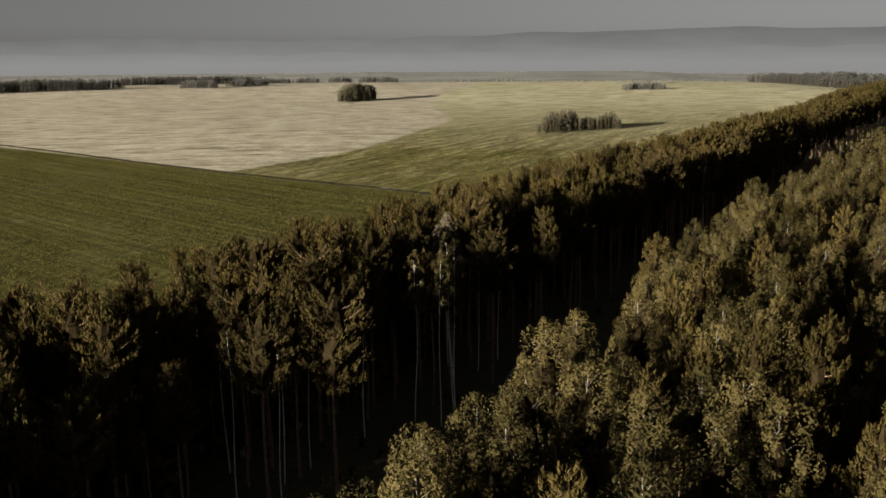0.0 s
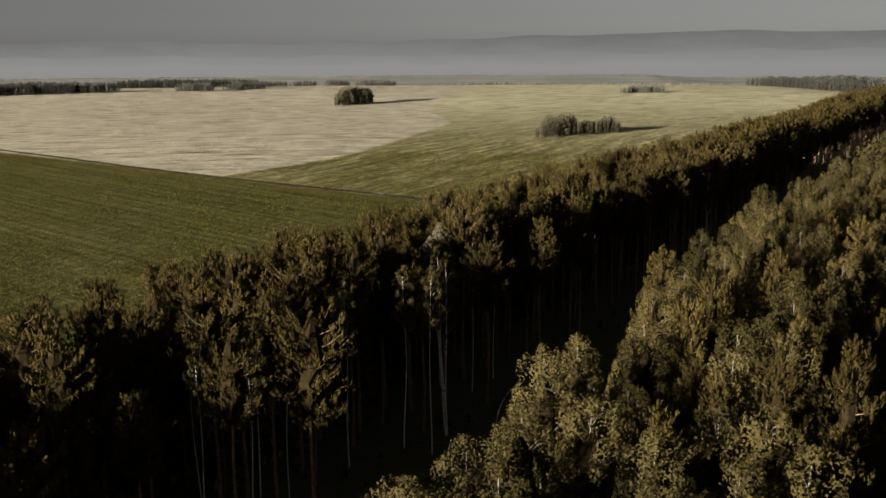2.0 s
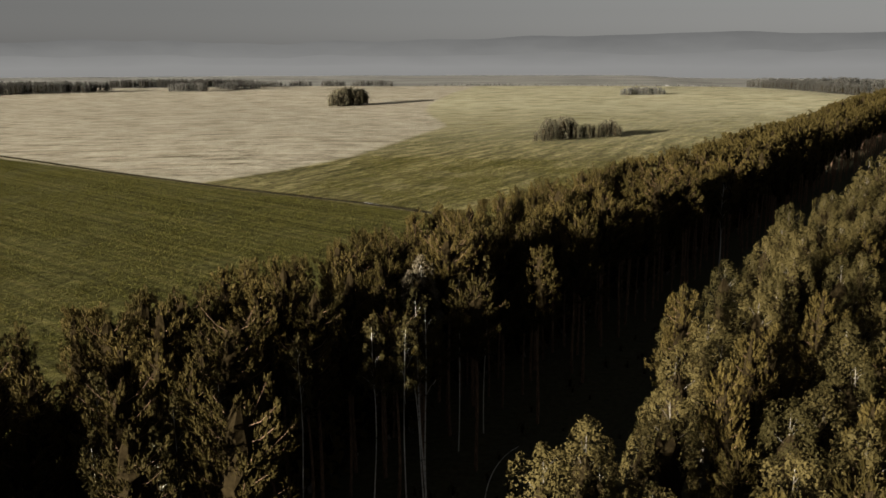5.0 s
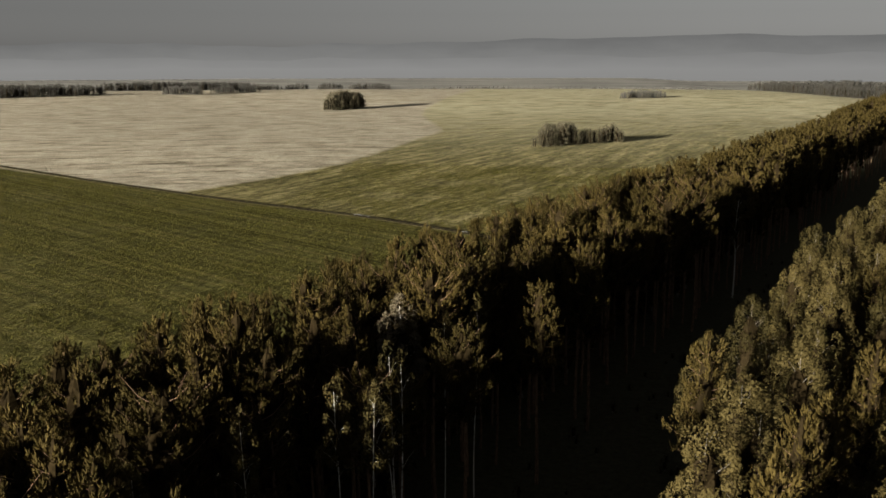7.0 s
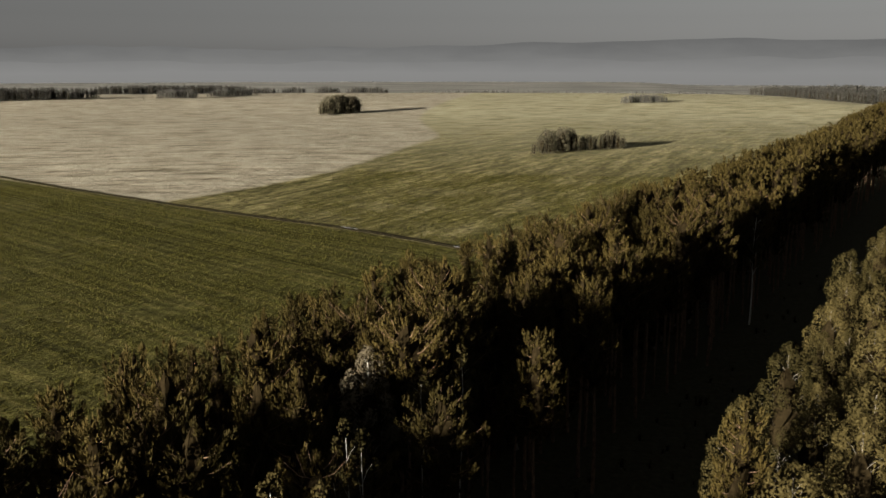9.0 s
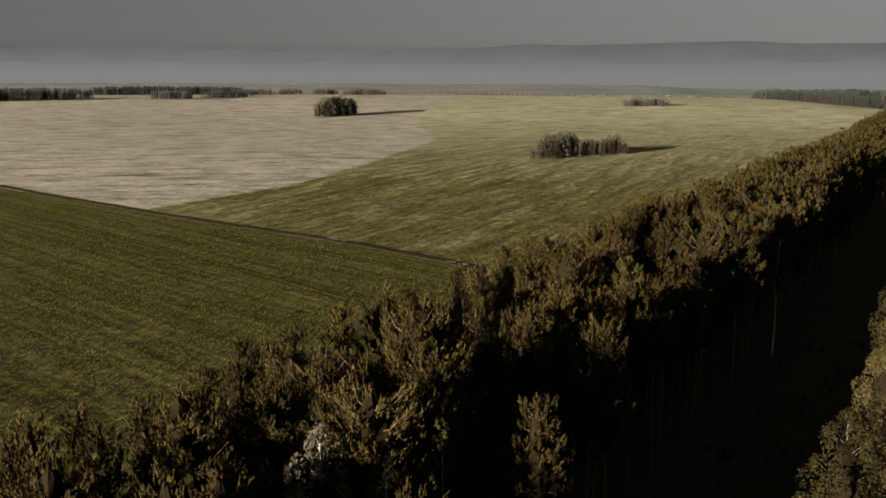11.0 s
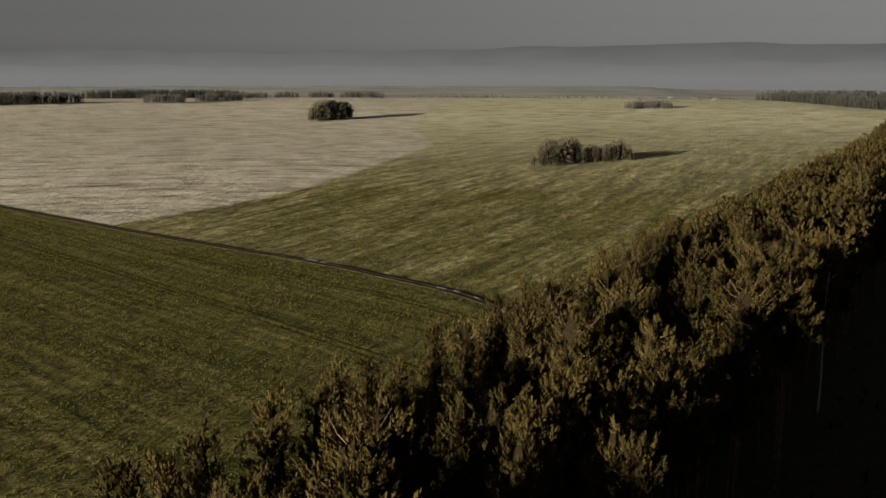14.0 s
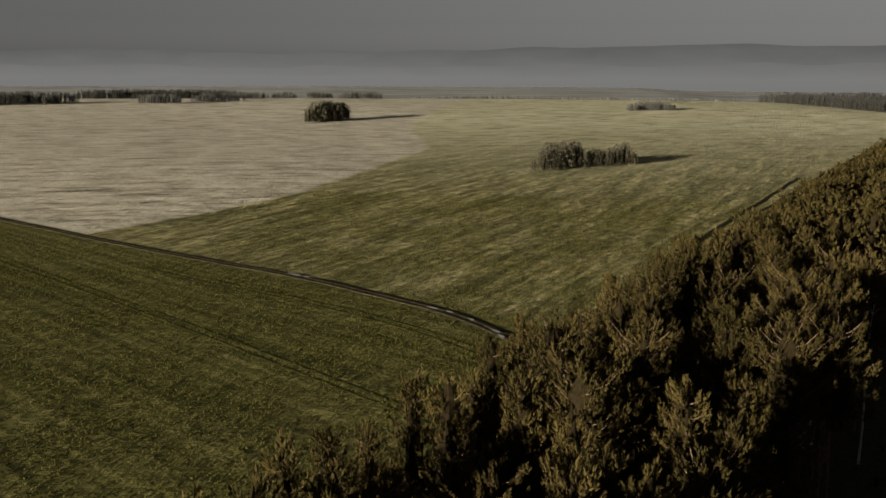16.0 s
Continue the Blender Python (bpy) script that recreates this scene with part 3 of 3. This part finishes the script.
joined("clearing_shrubs", shrub_shapes, shrub_places(130, 60, 230, "clearing"), DARK_BARK, NEEDLES, "scattered low growth on the shaded clearing", "shrubs")

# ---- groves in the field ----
grove_birches = [Kind("birch_tree", birch_shape(80 + i, 17, 0.03, 2.2, 0.9, 26, fat=0.95, leaf=0.42, per=34, core=0.3), DARK_BARK, HAZED_GROVE, "leafy birch in a small field grove", "tree", "trees of the field grove") for i in range(4)]
GROVE_TOPS = ((0, 0.1, 0.2, 0.32, 0.42, 0.5, 0.55, 0.62, 0.7, 0.8, 0.9, 1.0), (5.0, 9.5, 11.4, 11.6, 10.4, 8.0, 5.5, 8.0, 6.2, 8.2, 8.8, 5.0))
for i in range(60):
    f = (i % 20) / 19
    x, y = -8.5 + 42.0 * f + rng.normal(0, 0.8), 460 + 32 * f + 5 * (i // 20) + rng.normal(0, 1.2)
    tall = float(np.interp(f, *GROVE_TOPS)) / 17 * rng.uniform(0.82, 1.05)
    grove_birches[i % 4].put(x, y, tall, rng.uniform(0, 6.28), wide=1.8)

far_grove = [birch_shape(120 + i, 16, 0.05, 3.6, 0.3, 13, fat=1.7, leaf=1.0, per=16, core=0.2) for i in range(4)]


def grove(x0, y0, x1, y1, deep, count, tall, label, name="grove"):
    places = []
    for i in range(count):
        f = (i + rng.uniform(0, 1)) / count
        places.append((x0 + (x1 - x0) * f + rng.normal(0, 1), y0 + (y1 - y0) * f + rng.uniform(0, deep), tall / 16 * rng.uniform(0.82, 1.1) * (1 - 0.4 * abs(2 * f - 1) ** 5)))
    return joined(name, far_grove, places, DARK_BARK, HAZED_FOREST if name == "far_forest" else HAZED_GROVE if y0 < 900 else HAZED_DISTANT, label, name.replace("_", " "))


grove(-186, 760, -163, 786, 22, 80, 14.5, "dense rounded grove of trees on the pale field")
grove(66, 955, 112, 968, 18, 60, 8, "low grove of trees near the field's far edge")
grove(-432, 1000, -393, 1012, 25, 60, 10, "wide grove beyond the pale field")
grove(-394, 1050, -352, 1075, 25, 60, 9.5, "wide grove beyond the pale field")
grove(-392, 1160, -352, 1175, 25, 50, 8, "thin grove beyond the pale field")
grove(-349, 1195, -322, 1205, 20, 40, 8, "small grove beyond the pale field")
grove(-310, 1206, -280, 1216, 20, 44, 8, "small grove beyond the pale field")
grove(-270, 1216, -216, 1232, 20, 70, 8.5, "long grove beyond the pale field")
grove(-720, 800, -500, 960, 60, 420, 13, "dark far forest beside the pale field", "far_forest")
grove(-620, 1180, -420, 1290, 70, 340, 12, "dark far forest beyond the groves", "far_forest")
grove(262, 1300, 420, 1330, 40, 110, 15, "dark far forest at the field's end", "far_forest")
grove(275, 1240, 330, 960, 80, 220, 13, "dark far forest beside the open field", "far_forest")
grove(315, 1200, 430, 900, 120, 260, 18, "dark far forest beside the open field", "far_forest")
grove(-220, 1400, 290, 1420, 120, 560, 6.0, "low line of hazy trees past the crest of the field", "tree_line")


# ---- dirt tracks and puddles ----
def track_material():
    k = Mat("wet_earth")
    n = k.noise(0.7, k.coords(), 7.0, 0.7)
    m = k.noise(0.12, k.coords(), 4.0, 0.6)
    col = k.ramp(n, (0.3, (0.01, 0.008, 0.006)), (0.6, (0.022, 0.018, 0.013)), (0.8, (0.055, 0.046, 0.032)))
    col = k.mix(k.math("MULTIPLY", k.ramp(m, (0.45, (0, 0, 0)), (0.65, (1, 1, 1))), 0.15), col, (0.08, 0.075, 0.04))
    k.b.inputs["Specular IOR Level"].default_value = 0.0
    return k.out(col, 0.95, n, 0.6, 0.1)


EARTH = track_material()


def smooth_line(points, every=2.0):
    p = [Vector((*q, 0)) for q in points]
    p = [p[0] * 2 - p[1]] + p + [p[-1] * 2 - p[-2]]
    out = []
    for a, b, c, d in zip(p, p[1:], p[2:], p[3:]):
        n = max(2, int((c - b).length / every))
        for i in range(n):
            t = i / n
            out.append(0.5 * (2 * b + (c - a) * t + (2 * a - 5 * b + 4 * c - d) * t ** 2 + (3 * b - a - 3 * c + d) * t ** 3))
    return out


def ribbon(name, line, section, mat):
    vs, fs, w = [], [], len(section)
    for i, p in enumerate(line):
        d = (line[min(i + 1, len(line) - 1)] - line[max(i - 1, 0)]).normalized()
        side = Vector((d.y, -d.x, 0))
        sway = 0.35 * noise.noise(p * 0.07 + Vector((3, 0, 3)))
        for o, h in section:
            q = p + side * (o * (1 + 0.3 * noise.noise(p * 0.16 + Vector((o, 0, 7)))) + sway)
            vs.append((q.x, q.y, float(height(q.x, q.y)) + h + 0.02 * noise.noise(q * 0.6)))
    for i in range(len(line) - 1):
        for k in range(w - 1):
            fs.append((i * w + k, i * w + k + 1, (i + 1) * w + k + 1, (i + 1) * w + k))
    return new(name, mesh_of(name, vs, fs, mat, True))


def track(name, points, wide, label):
    """A dirt track: a trodden strip with two dark wheel ruts between raised rims."""
    line = smooth_line(points)
    road = tagged(ribbon(name, line, [(-1.7 * wide, -0.03), (-1.35 * wide, 0.08), (-0.9 * wide, 0.03), (0, 0.1), (0.9 * wide, 0.03), (1.35 * wide, 0.08), (1.7 * wide, -0.03)], VERGE), label, "dirt track", kind="structure")
    for o in (-0.85 * wide, 0.85 * wide):
        ribbon("rut", line, [(o - 0.46, 0.07), (o - 0.34, 0.13), (o - 0.12, 0.11), (o + 0.12, 0.11), (o + 0.34, 0.13), (o + 0.46, 0.07)], EARTH).parent = road
    return road


def verge_material():
    k = Mat("trodden_verge")
    n = k.noise(0.8, k.coords(), 6.0, 0.7)
    return k.out(k.ramp(n, (0.38, (0.03, 0.025, 0.013)), (0.52, (0.07, 0.06, 0.028)), (0.66, (0.17, 0.148, 0.075))), 0.9, n, 0.7, 0.15)


VERGE = verge_material()
ROAD_A = [(-520, 560), (-330, 440), (-230, 378), (-169, 339), (-132, 317), (-94, 294.5), (-51.5, 271.5), (-28.5, 256), (-17, 247.3), (-9.7, 238.5), (-4.6, 232), (1, 222), (2, 205)]
ROAD_B = [(-4.6, 232), (5, 247), (16, 266), (30, 294), (49.5, 346), (100, 455), (190, 640)]
track("road_1", ROAD_A, 0.85, "narrow rutted dirt road with muddy wheel tracks across the field")
track("road_2", ROAD_B, 1.2, "muddy track along the edge of the forest")
track("road_3", [(14, 268), (26, 297), (44, 345), (92, 455)], 0.45, "single faint wheel rut beside the forest track")


pk = Mat("pressed_grass")
pn = pk.noise(0.35, pk.coords(), 6.0, 0.7)
pk.b.inputs["Specular IOR Level"].default_value = 0.02
PRESSED = pk.out(pk.ramp(pn, (0.4, (0.018, 0.019, 0.005)), (0.6, (0.045, 0.042, 0.012))), 0.95, pn, 0.6, 0.1)


def tractor_line(points):
    line = smooth_line(points)
    ob = tagged(ribbon("tractor_track", line, [(-1.2, 0.0), (-1.08, 0.04), (-0.72, 0.04), (-0.6, 0.0)], PRESSED), "pair of wheel lines pressed into the green field", "wheel track", "tractor tracks of the field", "structure")
    ribbon("rut", line, [(0.6, 0.0), (0.72, 0.04), (1.08, 0.04), (1.2, 0.0)], PRESSED).parent = ob


for line in ([(-260, 385), (-190, 331), (-122, 281), (-82, 252), (-58, 234), (-18, 203), (2, 188)], [(-84, 276), (-64, 263.4), (-40.5, 250.4), (-20, 236), (-6, 221), (4, 204)]):
    tractor_line(line)


def puddle(x, y, long, wide, turn):
    k = [(long / 2 * math.cos(a) * (1 + 0.18 * math.sin(3 * a + x)), wide / 2 * math.sin(a) * (1 + 0.2 * math.cos(2 * a + y))) for a in np.linspace(0, 2 * math.pi, 21)[:-1]]
    me = mesh_of("puddle", [(a, b, 0.0) for a, b in k] + [(a * 0.9, b * 0.9, -0.04) for a, b in k], [tuple(range(20))] + [(i, i + 20, (i + 1) % 20 + 20, (i + 1) % 20) for i in range(20)], WATER)
    ob = tagged(new("puddle", me), "shallow rain puddle in a wheel rut", "puddle", "puddles of the road")
    ob.matrix_world = pose(x, y, float(height(x, y)) + 0.27, 0, 0, turn)


wk = Mat("puddle_water")
wk.out((0.22, 0.215, 0.2), 0.04)
wk.b.inputs["Specular IOR Level"].default_value = 0.6
WATER = wk.m
for px, py, pl, pw, pt in ((-51.3, 271.7, 5.5, 1.1, -31), (-48.6, 270.0, 2.0, 0.6, -31), (-20.6, 250.0, 3.6, 0.7, -36), (-17.6, 247.9, 2.4, 0.6, -40), (-13.5, 243.6, 2.2, 0.5, -48), (-9.0, 237.2, 3.2, 0.8, -52), (-8.0, 234.6, 2.6, 0.8, -55), (30.8, 294.5, 4.0, 0.8, 66), (21.5, 275.0, 3.0, 0.7, 62)):
    puddle(px, py, pl * 0.75, pw * 0.8, pt)


# ---- long grass of the near field ----
def off_road(x, y):
    """How far a place lies from the two tracks."""
    d = np.full(len(x), 1e9)
    for line in (ROAD_A, ROAD_B):
        for (ax, ay), (bx, by) in zip(line, line[1:]):
            t = np.clip(((x - ax) * (bx - ax) + (y - ay) * (by - ay)) / ((bx - ax) ** 2 + (by - ay) ** 2), 0, 1)
            d = np.minimum(d, np.hypot(x - ax - t * (bx - ax), y - ay - t * (by - ay)))
    return d


def grass(name, count, inside, x0, x1, y0, y1, tall, dark, light, label):
    r = np.random.default_rng(count)
    xy = np.stack([r.uniform(x0, x1, count * 3), r.uniform(y0, y1, count * 3)], 1)
    xy = xy[inside(xy[:, 0], xy[:, 1])][:count]
    # thicker in patches
    keep = np.array([noise.noise((x * 0.06, y * 0.06, 1.0)) + 0.6 * noise.noise((x * 0.3, y * 0.3, 4.0)) > r.normal(-0.15, 0.25) for x, y in xy])
    xy = xy[keep]
    n = len(xy)
    c = np.concatenate([xy, height(xy[:, 0], xy[:, 1])[:, None] - 0.03], 1)
    out = []
    for _ in range(2):
        a = r.uniform(0, 2 * math.pi, n)
        side = np.stack([np.cos(a), np.sin(a), 0 * a], 1) * (0.06 + 0.1 * r.random(n))[:, None]
        tip = c + np.stack([r.normal(0.05, 0.14, n), r.normal(0.05, 0.14, n), tall * r.uniform(0.5, 1.2, n)], 1)
        out.append(np.stack([c - side, c + side, tip], 1).reshape(-1, 3))
    v = np.concatenate(out)
    tagged(new(name, mesh_of(name, v, tris(len(v)), leaf_material(name + "_blades", dark, light, 0.3))), label, "grass", kind="stuff")


grass("grass", 130000, lambda x, y: (off_road(x, y) > 2.6) & (x < band_left(y) - 1) & ((y < 240 - 0.57 * x) | (x > -78)) & (x > -0.7 * (y - 60) - 40), -230, 130, 95, 390, 0.26, (0.034, 0.034, 0.006), (0.07, 0.063, 0.013), "rough green grass of the near field")
grass("edge_grass", 16000, lambda x, y: (off_road(x, y) > 2.6) & (x < band_left(y) + 3) & (x > band_left(y) - 9), -60, 130, 90, 400, 0.8, (0.07, 0.064, 0.035), (0.19, 0.16, 0.095), "tall dry grass at the forest edge")


# ---- village far off in the valley ----
def house_kind(label, w, d, h, wall_mat, roof_mat):
    root = tagged(new("house"), label, "house", "houses of the far village")
    v = [(sx * w / 2, sy * d / 2, z) for z in (0, h) for sx, sy in ((-1, -1), (1, -1), (1, 1), (-1, 1))] + [(-w / 2, 0, h + d * 0.32), (w / 2, 0, h + d * 0.32)]
    f = [(0, 1, 5, 4), (2, 3, 7, 6), (1, 2, 6, 9, 5), (3, 0, 4, 8, 7), (3, 2, 1, 0)]
    new("wall", mesh_of("wall", v, f, wall_mat)).parent = root
    e, t = 0.6, 0.25
    rv = []
    for sy in (-1, 1):
        for x in (-w / 2 - e, w / 2 + e):
            rv += [(x, sy * (d / 2 + e), h - 0.32 * e * 1.0), (x, 0, h + d * 0.32 + 0.02), (x, sy * (d / 2 + e), h - 0.32 * e + t), (x, 0, h + d * 0.32 + t + 0.02)]
    rf = []
    for o in (0, 8):
        rf += [(o, o + 4, o + 5, o + 1), (o + 2, o + 3, o + 7, o + 6), (o, o + 2, o + 6, o + 4), (o, o + 1, o + 3, o + 2), (o + 4, o + 6, o + 7, o + 5)]
    new("roof", mesh_of("roof", rv, rf, roof_mat)).parent = root
    return root


def paint(name, c, r=0.7):
    k = Mat(name)
    n = k.noise(1.5, k.coords(), 5.0)
    return k.out(k.mix(k.math("MULTIPLY", n, 0.4), c, tuple(v * 0.6 for v in c)), r)


houses = [house_kind("small pale village house with pitched roof", 11, 8, 4.5, paint("pale_wall", (0.085, 0.083, 0.078)), paint("grey_roof", (0.11, 0.105, 0.1))), house_kind("long light-walled village barn", 18, 8, 4.5, paint("white_wall", (0.1, 0.097, 0.092)), paint("pale_roof", (0.13, 0.125, 0.12)))]
for i in range(30):
    x = 110 + 300 * rng.random()
    y = 1880 + rng.uniform(-90, 120)
    src = houses[0 if rng.random() < 0.7 else 1]
    m = Matrix.LocRotScale((x, y, float(height(x, y))), Euler((0, 0, rng.uniform(0, 3.1))), (0.7, 0.7, 0.7))
    if i < 2:
        houses[i].matrix_basis = m
    else:
        copy_thing(src, m)


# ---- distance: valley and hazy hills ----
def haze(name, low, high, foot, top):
    """Haze put into the far sheets as a glowing colour, brighter towards the valley."""
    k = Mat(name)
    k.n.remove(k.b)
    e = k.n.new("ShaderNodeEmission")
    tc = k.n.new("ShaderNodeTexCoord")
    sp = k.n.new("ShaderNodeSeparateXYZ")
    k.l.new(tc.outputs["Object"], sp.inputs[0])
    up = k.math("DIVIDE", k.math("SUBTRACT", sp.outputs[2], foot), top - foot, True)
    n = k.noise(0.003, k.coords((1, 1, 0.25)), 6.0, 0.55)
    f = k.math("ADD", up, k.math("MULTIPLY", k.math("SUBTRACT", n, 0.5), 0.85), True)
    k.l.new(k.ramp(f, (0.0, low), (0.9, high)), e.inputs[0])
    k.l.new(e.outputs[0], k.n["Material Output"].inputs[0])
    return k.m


def ridge(name, dist, foot, tops, rough, mat, label, seed):
    """A far hill range as a bowed sheet with an uneven skyline."""
    n, rows = 200, 10
    r = np.random.default_rng(seed)
    ph = r.uniform(0, 6.28, 20)
    vs = []
    for j in range(rows):
        f = j / (rows - 1)
        for i in range(n):
            a = radians(-55 + 110 * i / (n - 1))
            top = np.interp(i / (n - 1), np.linspace(0, 1, len(tops)), tops)
            top += rough * sum(math.sin((k + 2) * 4.3 * a + ph[k]) / (k + 2) for k in range(20))
            d = dist + 150 * f
            vs.append((math.sin(a) * d, math.cos(a) * d, foot + (top - foot) * f))
    fs = [(j * n + i, j * n + i + 1, (j + 1) * n + i + 1, (j + 1) * n + i) for j in range(rows - 1) for i in range(n - 1)]
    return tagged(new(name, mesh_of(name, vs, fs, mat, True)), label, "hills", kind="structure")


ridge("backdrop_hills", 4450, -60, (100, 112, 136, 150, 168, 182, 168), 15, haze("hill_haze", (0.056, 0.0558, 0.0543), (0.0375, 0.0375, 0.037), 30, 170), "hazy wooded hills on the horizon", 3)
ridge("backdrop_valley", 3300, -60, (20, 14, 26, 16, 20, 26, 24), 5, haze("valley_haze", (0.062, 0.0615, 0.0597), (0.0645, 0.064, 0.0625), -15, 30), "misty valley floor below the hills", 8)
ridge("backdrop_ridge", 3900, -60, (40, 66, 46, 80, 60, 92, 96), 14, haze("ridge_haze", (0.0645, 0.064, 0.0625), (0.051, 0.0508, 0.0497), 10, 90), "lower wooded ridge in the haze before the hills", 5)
